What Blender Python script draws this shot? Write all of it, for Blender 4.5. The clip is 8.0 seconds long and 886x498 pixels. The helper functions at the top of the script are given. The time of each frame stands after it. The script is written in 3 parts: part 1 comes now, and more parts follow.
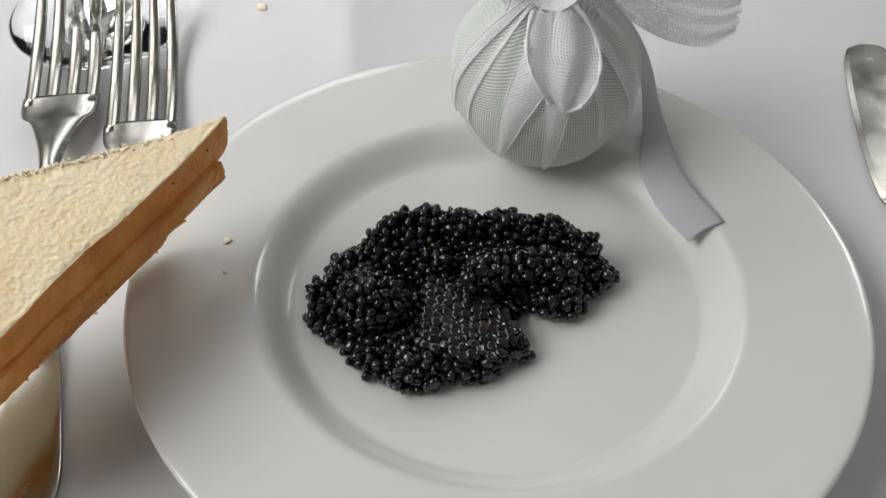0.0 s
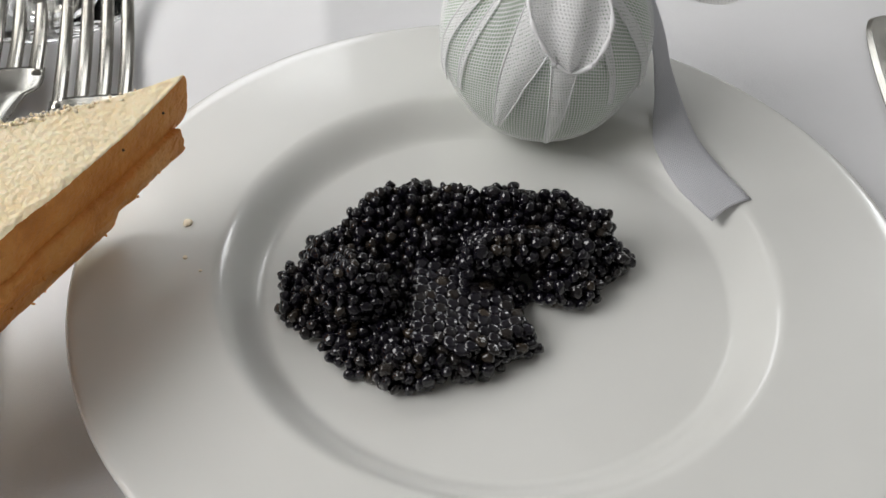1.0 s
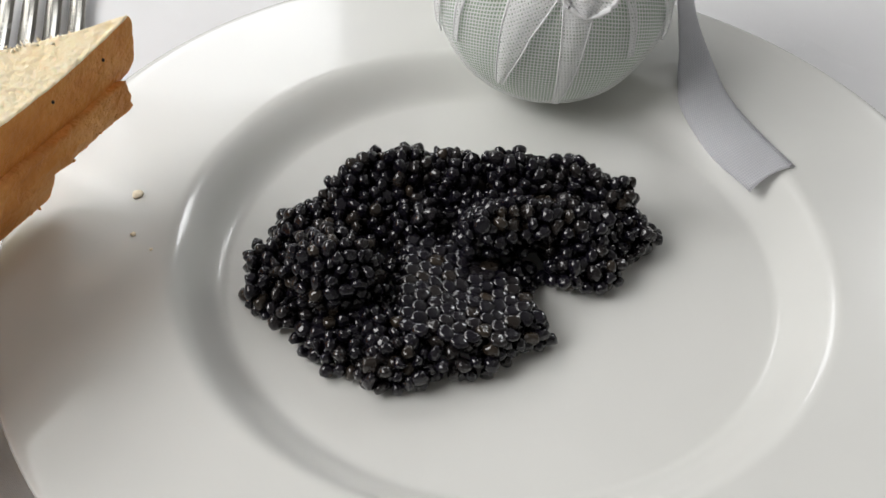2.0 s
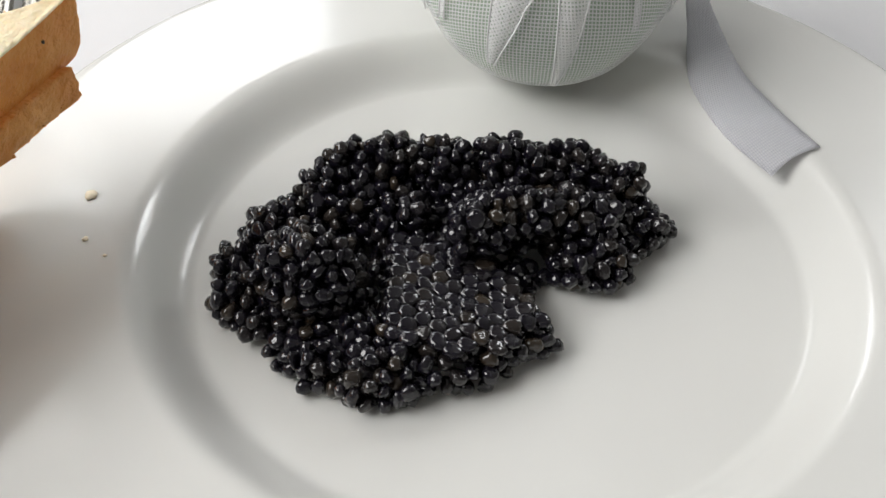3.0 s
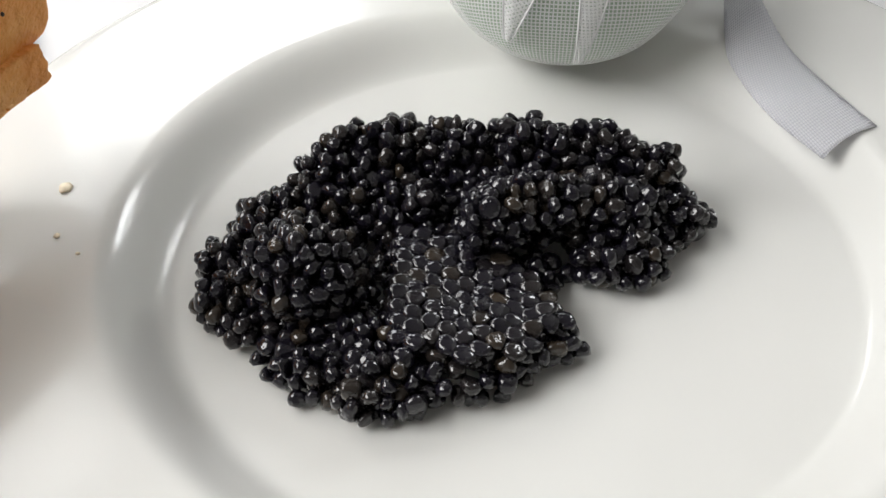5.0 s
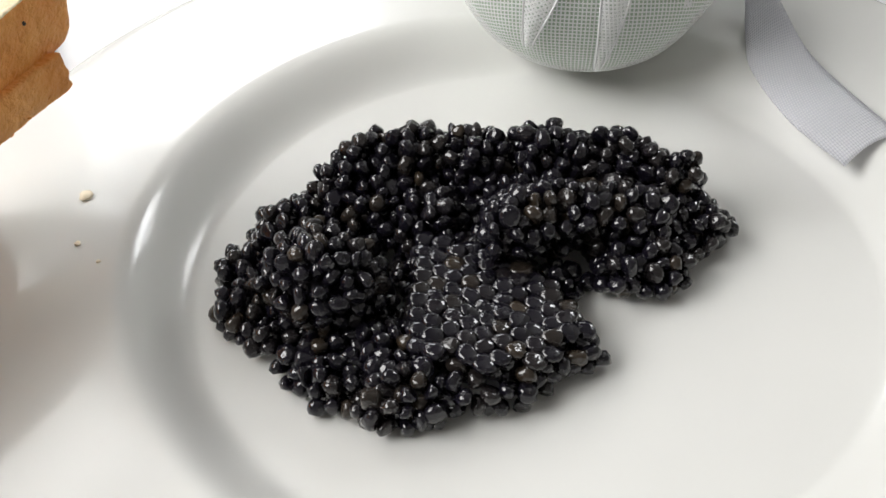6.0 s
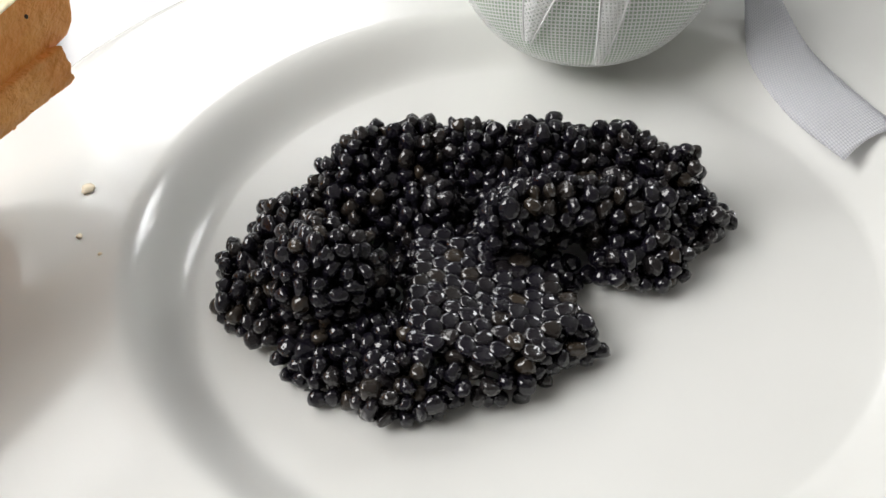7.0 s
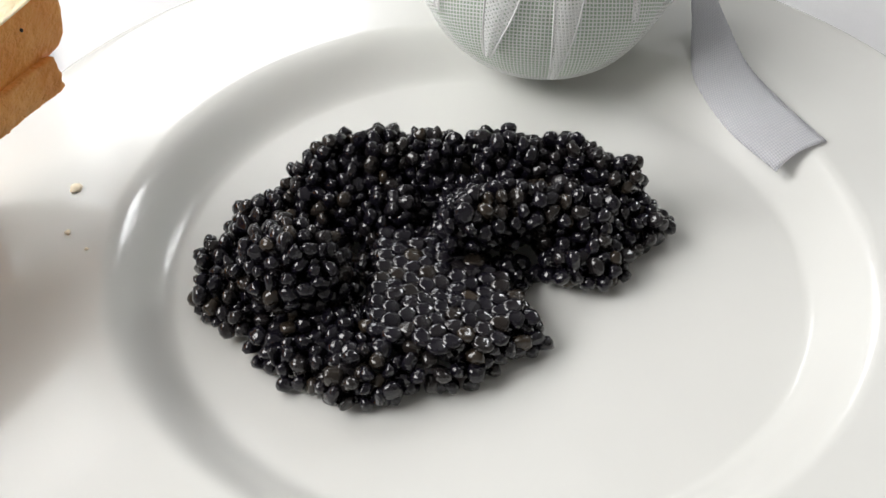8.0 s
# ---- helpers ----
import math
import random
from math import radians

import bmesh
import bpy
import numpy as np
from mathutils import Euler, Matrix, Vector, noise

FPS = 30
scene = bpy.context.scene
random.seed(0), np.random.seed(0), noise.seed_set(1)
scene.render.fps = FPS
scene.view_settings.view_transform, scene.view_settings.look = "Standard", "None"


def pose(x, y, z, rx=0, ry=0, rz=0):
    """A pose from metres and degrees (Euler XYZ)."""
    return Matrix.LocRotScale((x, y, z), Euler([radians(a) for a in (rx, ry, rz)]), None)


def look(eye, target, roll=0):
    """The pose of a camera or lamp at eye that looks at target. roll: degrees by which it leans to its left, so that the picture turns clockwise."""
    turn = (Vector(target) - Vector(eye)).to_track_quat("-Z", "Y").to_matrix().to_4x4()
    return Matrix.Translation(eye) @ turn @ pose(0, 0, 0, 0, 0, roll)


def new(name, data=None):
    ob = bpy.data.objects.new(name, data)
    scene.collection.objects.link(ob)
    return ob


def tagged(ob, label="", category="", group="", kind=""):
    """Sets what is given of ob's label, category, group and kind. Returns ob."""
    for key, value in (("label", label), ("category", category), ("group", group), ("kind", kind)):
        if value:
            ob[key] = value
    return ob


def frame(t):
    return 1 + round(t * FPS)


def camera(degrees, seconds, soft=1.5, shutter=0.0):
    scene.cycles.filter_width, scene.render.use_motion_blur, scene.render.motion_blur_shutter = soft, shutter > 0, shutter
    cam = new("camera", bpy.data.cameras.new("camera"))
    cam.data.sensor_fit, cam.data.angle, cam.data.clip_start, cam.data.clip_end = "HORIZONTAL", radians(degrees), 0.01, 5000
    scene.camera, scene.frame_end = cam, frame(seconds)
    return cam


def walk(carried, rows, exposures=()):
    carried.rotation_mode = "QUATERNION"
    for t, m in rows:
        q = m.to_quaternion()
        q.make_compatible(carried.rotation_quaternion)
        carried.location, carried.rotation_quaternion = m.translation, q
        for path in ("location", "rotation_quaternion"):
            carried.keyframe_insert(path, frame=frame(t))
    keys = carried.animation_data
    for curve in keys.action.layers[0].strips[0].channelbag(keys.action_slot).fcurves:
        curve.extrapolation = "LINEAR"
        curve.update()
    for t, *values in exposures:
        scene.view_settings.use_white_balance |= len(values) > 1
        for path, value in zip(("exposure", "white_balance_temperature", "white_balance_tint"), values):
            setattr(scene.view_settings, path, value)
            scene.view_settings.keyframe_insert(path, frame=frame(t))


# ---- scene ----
cam = camera(42.57, 8.0)
PATH = [
    (0, (0.00593, -0.22857, 0.27136), (-0.00763, -0.09169, 0.12609), 1.08),
    (0.3, (0.00361, -0.22628, 0.26006), (-0.00808, -0.08734, 0.11668), 1.37),
    (0.5, (0.00103, -0.22372, 0.24751), (-0.00857, -0.08250, 0.10622), 1.69),
    (1, (-0.00158, -0.20871, 0.23154), (-0.01042, -0.06791, 0.08977), 2.12),
    (1.5, (-0.00351, -0.19441, 0.21179), (-0.01146, -0.05350, 0.07008), 2.49),
    (3, (-0.00310, -0.16437, 0.17480), (-0.01007, -0.02185, 0.03467), 1.07),
    (3.5, (-0.00020, -0.16014, 0.16568), (-0.00850, -0.01727, 0.02596), 0.23),
    (4, (0.00148, -0.15300, 0.15968), (-0.00761, -0.01052, 0.01961), -0.50),
    (4.5, (0.00059, -0.15027, 0.15549), (-0.01002, -0.00704, 0.01630), -0.71),
    (6, (-0.00088, -0.14813, 0.15608), (-0.01633, -0.00452, 0.01774), -1.82),
    (6.5, (-0.00089, -0.14849, 0.15558), (-0.01682, -0.00481, 0.01737), -1.88),
    (7, (-0.00020, -0.14965, 0.15574), (-0.01618, -0.00605, 0.01745), -1.90),
    (7.5, (0.00296, -0.15373, 0.16119), (-0.01162, -0.01053, 0.02232), -1.02),
    (8, (0.00561, -0.16133, 0.16836), (-0.00750, -0.01799, 0.02950), -0.39),
]
EXPOSURES = [(0, -0.9), (0.5, -0.89), (1, -0.84), (1.5, -0.72), (3, -0.48), (3.5, -0.41), (4.5, -0.29), (6, -0.21), (7, -0.21), (8, -0.24)]
walk(cam, [(t, look(eye, target, roll)) for t, eye, target, roll in PATH], EXPOSURES)

# ---- light and exposure ----
world = bpy.data.worlds.new("sky")
scene.world = world
world.use_nodes = True
sky = world.node_tree.nodes.new("ShaderNodeTexSky")
sky.sky_type, sky.sun_disc = "NISHITA", False
sky.sun_elevation, sky.sun_rotation = radians(40), radians(-50)
world.node_tree.links.new(sky.outputs[0], world.node_tree.nodes["Background"].inputs[0])
world.node_tree.nodes["Background"].inputs[1].default_value = 0.12


def window_light(name, eye, target, width, height, watts, colour):
    lamp = bpy.data.lights.new(name, "AREA")
    lamp.shape, lamp.size, lamp.size_y, lamp.energy, lamp.color = "RECTANGLE", width, height, watts, colour
    ob = new(name, lamp)
    ob.matrix_world = look(eye, target)
    return ob


# daylight in the four window openings of the room
window_light("window_light_left", (-0.87, -0.24, 0.84), (0.0, 0.04, 0.0), 0.76, 0.60, 18, (1.0, 0.985, 0.96))
window_light("window_light_far", (-0.87, 0.72, 0.95), (0.0, 0.0, 0.0), 0.60, 0.66, 6.5, (1.0, 0.99, 0.97))
window_light("window_light_low", (-0.52, 1.56, 0.98), (-0.2, 0.0, 0.2), 0.46, 0.5, 5, (0.98, 0.99, 1.0))
window_light("window_light_back", (1.0, 1.56, 1.3), (1.0, 0.0, 1.3), 0.42, 0.6, 13, (0.97, 0.99, 1.0))


# ---- materials ----
def material(name, colour, rough=0.5, metal=0.0, coat=0.0):
    m = bpy.data.materials.new(name)
    m.use_nodes = True
    b = m.node_tree.nodes["Principled BSDF"]
    b.inputs["Base Color"].default_value = (*colour, 1)
    b.inputs["Roughness"].default_value, b.inputs["Metallic"].default_value = rough, metal
    b.inputs["Coat Weight"].default_value = coat
    return m, m.node_tree, b


def node(tree, kind, **values):
    n = tree.nodes.new(kind)
    for key, value in values.items():
        n.inputs[key.replace("_", " ")].default_value = value
    return n


def coords(tree, output="Object"):
    return tree.nodes.new("ShaderNodeTexCoord").outputs[output]


def noise_tex(tree, vector, scale, detail=4.0, rough=0.55):
    n = node(tree, "ShaderNodeTexNoise", Scale=scale, Detail=detail, Roughness=rough)
    tree.links.new(vector, n.inputs["Vector"])
    return n.outputs["Fac"]


def ramp(tree, fac, stops):
    r = tree.nodes.new("ShaderNodeValToRGB")
    el = r.color_ramp.elements
    while len(el) < len(stops):
        el.new(0.5)
    for e, (p, c) in zip(el, stops):
        e.position, e.color = p, (*c, 1) if len(c) == 3 else c
    tree.links.new(fac, r.inputs[0])
    return r.outputs[0]


def math_node(tree, op, a, b=None, c=None):
    n = tree.nodes.new("ShaderNodeMath")
    n.operation = op
    for i, v in enumerate((a, b, c)):
        if v is None:
            continue
        if isinstance(v, (int, float)):
            n.inputs[i].default_value = v
        else:
            tree.links.new(v, n.inputs[i])
    return n.outputs[0]


def bump(tree, bsdf, height, strength, distance, under=None):
    n = node(tree, "ShaderNodeBump", Strength=strength, Distance=distance)
    tree.links.new(height, n.inputs["Height"])
    if under is not None:
        tree.links.new(under, n.inputs["Normal"])
    tree.links.new(n.outputs[0], bsdf.inputs["Normal"])
    return n.outputs[0]


def porcelain_material():
    m, t, b = material("glazed_porcelain", (0.72, 0.72, 0.69), 0.2, coat=0.4)
    b.inputs["Coat Roughness"].default_value = 0.06
    v = coords(t)
    t.links.new(ramp(t, noise_tex(t, v, 18.0, 3), [(0.3, (0.70, 0.70, 0.675)), (0.7, (0.745, 0.745, 0.72))]), b.inputs["Base Color"])
    t.links.new(ramp(t, noise_tex(t, v, 45.0, 4), [(0.3, (0.17,) * 3), (0.75, (0.21,) * 3)]), b.inputs["Roughness"])
    bump(t, b, noise_tex(t, v, 22.0, 1), 0.03, 0.002)
    return m


def linen_material(name, colour, threads, strength):
    """Woven cloth: crossed threads with a faint unevenness."""
    m, t, b = material(name, colour, 0.85)
    b.inputs["Sheen Weight"].default_value = 0.15
    v = coords(t)
    sep = t.nodes.new("ShaderNodeSeparateXYZ")
    t.links.new(v, sep.inputs[0])
    sx = math_node(t, "SINE", math_node(t, "MULTIPLY", sep.outputs[0], threads))
    sy = math_node(t, "SINE", math_node(t, "MULTIPLY", sep.outputs[1], threads))
    weave = math_node(t, "MULTIPLY", sx, sy)
    big = noise_tex(t, v, 14.0, 4)
    c = ramp(t, big, [(0.3, tuple(k * 0.95 for k in colour)), (0.7, colour)])
    t.links.new(c, b.inputs["Base Color"])
    first = bump(t, b, noise_tex(t, v, 25.0, 3), 0.25, 0.004)
    bump(t, b, weave, strength, 0.0004, first)
    return m


def steel_material():
    m, t, b = material("polished_steel", (0.43, 0.415, 0.375), 0.12, 1.0)
    v = coords(t)
    t.links.new(ramp(t, noise_tex(t, v, 120.0, 5), [(0.35, (0.16,) * 3), (0.75, (0.30,) * 3)]), b.inputs["Roughness"])
    bump(t, b, noise_tex(t, v, 35.0, 2), 0.08, 0.002)
    return m


def roe_material():
    """Wet black eggs, a few of them brownish and slightly see-through."""
    m, t, b = material("black_roe", (0.01, 0.01, 0.011), 0.24, coat=1.0)
    b.inputs["Coat Roughness"].default_value = 0.025
    b.inputs["IOR"].default_value = 1.4
    b.inputs["Specular IOR Level"].default_value = 0.16
    info, geo = t.nodes.new("ShaderNodeObjectInfo"), t.nodes.new("ShaderNodeNewGeometry")
    pick = math_node(t, "FRACT", math_node(t, "ADD", info.outputs["Random"], geo.outputs["Random Per Island"]))
    v = coords(t)
    c = ramp(t, pick, [(0.0, (0.0044, 0.0038, 0.0068)), (0.6, (0.0078, 0.0066, 0.0112)), (0.88, (0.015, 0.0125, 0.012)), (1.0, (0.034, 0.025, 0.017))])
    t.links.new(c, b.inputs["Base Color"])
    t.links.new(ramp(t, noise_tex(t, v, 500.0, 3), [(0.35, (0.14,) * 3), (0.7, (0.34,) * 3)]), b.inputs["Roughness"])
    first = bump(t, b, noise_tex(t, v, 460.0, 2), 0.4, 0.0009)
    bump(t, b, noise_tex(t, v, 1500.0, 2), 0.22, 0.0003, first)
    t.links.new(first, b.inputs["Coat Normal"])
    return m


def crumb_material():
    m, t, b = material("bread_crumb", (0.72, 0.55, 0.33), 0.9)
    b.inputs["Subsurface Weight"].default_value = 0.15
    b.inputs["Subsurface Radius"].default_value = (0.004, 0.0025, 0.0012)
    v = coords(t)
    n1, n2 = noise_tex(t, v, 520.0, 3, 0.6), noise_tex(t, v, 60.0, 3)
    vor = node(t, "ShaderNodeTexVoronoi", Scale=620.0)
    vor.feature = "SMOOTH_F1"
    t.links.new(v, vor.inputs["Vector"])
    pores = math_node(t, "ADD", math_node(t, "MULTIPLY", vor.outputs["Distance"], 0.8), n1)
    c = ramp(t, math_node(t, "MULTIPLY_ADD", n2, 0.5, math_node(t, "MULTIPLY", n1, 0.5)), [(0.32, (0.90, 0.70, 0.42)), (0.66, (0.98, 0.87, 0.64))])
    t.links.new(c, b.inputs["Base Color"])
    bump(t, b, pores, 0.42, 0.0014)
    return m


def crust_material():
    m, t, b = material("bread_crust", (0.42, 0.17, 0.05), 0.6)
    v = coords(t)
    n1, n2 = noise_tex(t, v, 60.0, 5), noise_tex(t, v, 420.0, 4)
    c = ramp(t, n1, [(0.25, (0.58, 0.19, 0.028)), (0.5, (0.80, 0.32, 0.065)), (0.8, (0.90, 0.48, 0.15))])
    t.links.new(c, b.inputs["Base Color"])
    bump(t, b, math_node(t, "ADD", n2, math_node(t, "MULTIPLY", n1, 2.0)), 0.9, 0.0016)
    return m


def lemon_material():
    m, t, b = material("lemon_flesh", (0.50, 0.56, 0.36), 0.5)
    b.inputs["Subsurface Weight"].default_value = 0.1
    b.inputs["Subsurface Radius"].default_value = (0.004, 0.004, 0.002)
    v = coords(t)
    t.links.new(ramp(t, noise_tex(t, v, 30.0, 4), [(0.3, (0.38, 0.50, 0.37)), (0.7, (0.50, 0.61, 0.48))]), b.inputs["Base Color"])
    bump(t, b, noise_tex(t, v, 300.0, 3), 0.3, 0.0008)
    return m


def gauze_material(name, per_metre, fill, soft=0.12):
    """Open weave: white threads with see-through gaps. fill: the share that the threads cover along one way."""
    m, t, b = material(name, (0.96, 0.96, 0.965), 0.85)
    uv = coords(t, "UV")
    wob = node(t, "ShaderNodeTexNoise", Scale=70.0, Detail=2.0)
    t.links.new(uv, wob.inputs["Vector"])
    sep = t.nodes.new("ShaderNodeSeparateXYZ")
    t.links.new(uv, sep.inputs[0])
    shift = math_node(t, "MULTIPLY", math_node(t, "SUBTRACT", wob.outputs["Fac"], 0.5), 3.2)
    waves = []
    for i in (0, 1):
        a = math_node(t, "ADD", math_node(t, "MULTIPLY", sep.outputs[i], per_metre[i] * 6.2832), shift)
        waves.append(math_node(t, "MULTIPLY_ADD", math_node(t, "SINE", a), 0.5, 0.5))
    high = math_node(t, "MAXIMUM", *waves)
    low, top = 1 - fill - soft, 1 - fill + soft
    edge = t.nodes.new("ShaderNodeMapRange")
    edge.inputs["From Min"].default_value, edge.inputs["From Max"].default_value = low, top
    t.links.new(high, edge.inputs["Value"])
    t.links.new(edge.outputs[0], b.inputs["Alpha"])
    bump(t, b, high, 0.6, 0.0003)
    # thin threads let light through
    glow = node(t, "ShaderNodeBsdfTranslucent", Color=(0.96, 0.96, 0.97, 1))
    mix = t.nodes.new("ShaderNodeMixShader")
    t.links.new(math_node(t, "MULTIPLY", edge.outputs[0], 0.25), mix.inputs["Fac"])
    t.links.new(b.outputs[0], mix.inputs[1])
    t.links.new(glow.outputs[0], mix.inputs[2])
    t.links.new(mix.outputs[0], t.nodes["Material Output"].inputs[0])
    return m


def let_light_through(t, b, share, colour):
    """Thin cloth lets part of the light through."""
    out = t.nodes["Material Output"]
    glow = node(t, "ShaderNodeBsdfTranslucent", Color=(*colour, 1))
    mix = node(t, "ShaderNodeMixShader", Fac=share)
    t.links.new(b.outputs[0], mix.inputs[1])
    t.links.new(glow.outputs[0], mix.inputs[2])
    t.links.new(mix.outputs[0], out.inputs[0])


def satin_material():
    m, t, b = material("white_satin", (0.78, 0.78, 0.80), 0.45)
    b.inputs["Sheen Weight"].default_value = 0.3
    b.inputs["Anisotropic"].default_value = 0.4
    uv = coords(t, "UV")
    sep = t.nodes.new("ShaderNodeSeparateXYZ")
    t.links.new(uv, sep.inputs[0])
    u = math_node(t, "MULTIPLY", sep.outputs[0], 5600.0)
    w = math_node(t, "MULTIPLY", sep.outputs[1], 5600.0)
    diag = math_node(t, "SINE", math_node(t, "ADD", u, w))
    cross = math_node(t, "SINE", math_node(t, "SUBTRACT", u, math_node(t, "MULTIPLY", w, 0.6)))
    h = math_node(t, "MULTIPLY", diag, cross)
    bump(t, b, h, 0.6, 0.0003)
    let_light_through(t, b, 0.35, (0.9, 0.9, 0.92))
    t.links.new(ramp(t, h, [(0.0, (0.80, 0.80, 0.86)), (0.5, (0.96, 0.96, 0.99))]), b.inputs["Base Color"])
    return m


def glass_material():
    m, t, b = material("clear_glass", (0.97, 0.98, 0.98), 0.02)
    b.inputs["Transmission Weight"].default_value = 1.0
    b.inputs["IOR"].default_value = 1.5
    return m


def plaster_material(name, colour):
    m, t, b = material(name, colour, 0.9)
    v = coords(t)
    t.links.new(ramp(t, noise_tex(t, v, 3.0, 5), [(0.3, tuple(k * 0.9 for k in colour)), (0.7, colour)]), b.inputs["Base Color"])
    bump(t, b, noise_tex(t, v, 60.0, 4), 0.2, 0.004)
    return m


def wood_material(name, dark, light):
    m, t, b = material(name, light, 0.5)
    v = coords(t)
    w = node(t, "ShaderNodeTexWave", Scale=4.0, Distortion=6.0, Detail=4.0)
    t.links.new(v, w.inputs["Vector"])
    t.links.new(ramp(t, w.outputs["Fac"], [(0.1, dark), (0.9, light)]), b.inputs["Base Color"])
    bump(t, b, w.outputs["Fac"], 0.15, 0.002)
    return m


PORCELAIN, STEEL, ROE = porcelain_material(), steel_material(), roe_material()
CLOTH = linen_material("white_tablecloth", (0.80, 0.80, 0.815), 13000.0, 0.25)
CRUMB, CRUST = crumb_material(), crust_material()
LEMON, SATIN, GLASS = lemon_material(), satin_material(), glass_material()
GAUZE, GAUZE_FOLD = gauze_material("open_gauze", (1050.0, 820.0), 0.36, 0.08), gauze_material("folded_gauze", (1150.0, 900.0), 0.64)
PLASTER, CEILING = plaster_material("wall_plaster", (0.40, 0.39, 0.375)), plaster_material("ceiling_paint", (0.68, 0.67, 0.655))
WOOD, BOARDS = wood_material("dark_table_wood", (0.07, 0.035, 0.018), (0.16, 0.085, 0.045)), wood_material("floor_wood", (0.09, 0.05, 0.03), (0.2, 0.12, 0.07))
FRAME_PAINT = plaster_material("frame_paint", (0.7, 0.7, 0.68))


# ---- mesh helpers ----
def part(name, bm, mat, parent=None, label="", smooth=True):
    me = bpy.data.meshes.new(name)
    bm.to_mesh(me)
    bm.free()
    for mt in mat if isinstance(mat, (list, tuple)) else [mat]:
        me.materials.append(mt)
    if smooth:
        me.polygons.foreach_set("use_smooth", [True] * len(me.polygons))
    ob = new(name, me)
    if parent is not None:
        ob.parent = parent
    if label:
        tagged(ob, label)
    return ob


def box(bm, lo, hi):
    c, s = (Vector(lo) + Vector(hi)) / 2, Vector(hi) - Vector(lo)
    return bmesh.ops.create_cube(bm, size=1.0, matrix=Matrix.Translation(c) @ Matrix.Diagonal((*s, 1)))["verts"]


def lathe(profile, steps=128):
    """A closed turned body from (radius, height) pairs."""
    bm = bmesh.new()
    rings = []
    for r, z in profile:
        if r < 1e-6:
            rings.append([bm.verts.new((0, 0, z))])
        else:
            rings.append([bm.verts.new((r * math.cos(2 * math.pi * i / steps), r * math.sin(2 * math.pi * i / steps), z)) for i in range(steps)])
    for a, b in zip(rings, rings[1:]):
        for i in range(steps):
            j = (i + 1) % steps
            if len(a) == 1:
                bm.faces.new((a[0], b[j], b[i]))
            elif len(b) == 1:
                bm.faces.new((a[i], a[j], b[0]))
            else:
                bm.faces.new((a[i], a[j], b[j], b[i]))
    bmesh.ops.recalc_face_normals(bm, faces=bm.faces)
    return bm


def spline(points, per):
    """A smooth line of points through the given ones."""
    p = [Vector(q) for q in points]
    p = [2 * p[0] - p[1], *p, 2 * p[-1] - p[-2]]
    out = []
    for a, b, c, d in zip(p, p[1:], p[2:], p[3:]):
        for i in range(per):
            t = i / per
            out.append(0.5 * (2 * b + (c - a) * t + (2 * a - 5 * b + 4 * c - d) * t * t + (3 * b - a - 3 * c + d) * t ** 3))
    return out + [p[-2]]


def grid_faces(bm, rows, closed=False):
    verts = [[bm.verts.new(v) for v in row] for row in rows]
    for a, b in zip(verts, verts[1:]):
        n = len(a)
        for i in range(n if closed else n - 1):
            j = (i + 1) % n
            bm.faces.new((a[i], a[j], b[j], b[i]))
    return verts


def loft(sections, capped=True):
    bm = bmesh.new()
    v = grid_faces(bm, sections, True)
    if capped:
        bm.faces.new(v[0][::-1])
        bm.faces.new(v[-1])
    bmesh.ops.recalc_face_normals(bm, faces=bm.faces)
    return bm


def set_uv(ob, fn):
    layer = ob.data.uv_layers.new(name="UVMap")
    for loop in ob.data.loops:
        layer.data[loop.index].uv = fn(ob.data.vertices[loop.vertex_index].co)


def strip_uv(ob, across):
    """UV in metres for a grid whose rows hold the given number of points, laid out in order."""
    layer = ob.data.uv_layers.new(name="UVMap")
    co = [v.co for v in ob.data.vertices]
    along, total = {}, 0.0
    for r in range(len(co) // across):
        if r:
            total += (co[r * across] - co[(r - 1) * across]).length
        along[r] = total
    for loop in ob.data.loops:
        r, c = divmod(loop.vertex_index, across)
        layer.data[loop.index].uv = ((co[loop.vertex_index] - co[r * across]).length, along[r])


# ---- the room and the table ----
FLOOR, ROOF, X0, X1, Y0, Y1 = -0.75, 1.95, -0.95, 1.35, -1.2, 1.6


def wall_with_holes(name, along, at, thick, lo, hi, holes):
    """A wall along x or y, from lo to hi, cut by openings (from, to, sill, head)."""
    bm = bmesh.new()
    edges = sorted({lo, hi, *(h[0] for h in holes), *(h[1] for h in holes)})
    for a, b in zip(edges, edges[1:]):
        spans = [(FLOOR, ROOF)]
        for h in holes:
            if h[0] <= a and b <= h[1]:
                spans = [(FLOOR, h[2]), (h[3], ROOF)]
        for z0, z1 in spans:
            if along == "x":
                box(bm, (a, min(at, at + thick), z0), (b, max(at, at + thick), z1))
            else:
                box(bm, (min(at, at + thick), a, z0), (max(at, at + thick), b, z1))
    return tagged(part(name, bm, PLASTER, smooth=False), "warm grey plastered room wall around the table", "wall", kind="structure")


wall_with_holes("wall_back", "x", Y1, 0.12, X0, X1, [(-0.8, -0.24, 0.68, 1.28), (0.79, 1.21, 1.0, 1.6)])
wall_with_holes("wall_left", "y", X0, -0.12, Y0, Y1, [(-0.66, 0.18, 0.48, 1.2), (0.38, 1.06, 0.6, 1.34)])
wall_with_holes("wall_right", "y", X1, 0.12, Y0, Y1, [])
wall_with_holes("wall_front", "x", Y0, -0.12, X0, X1, [])


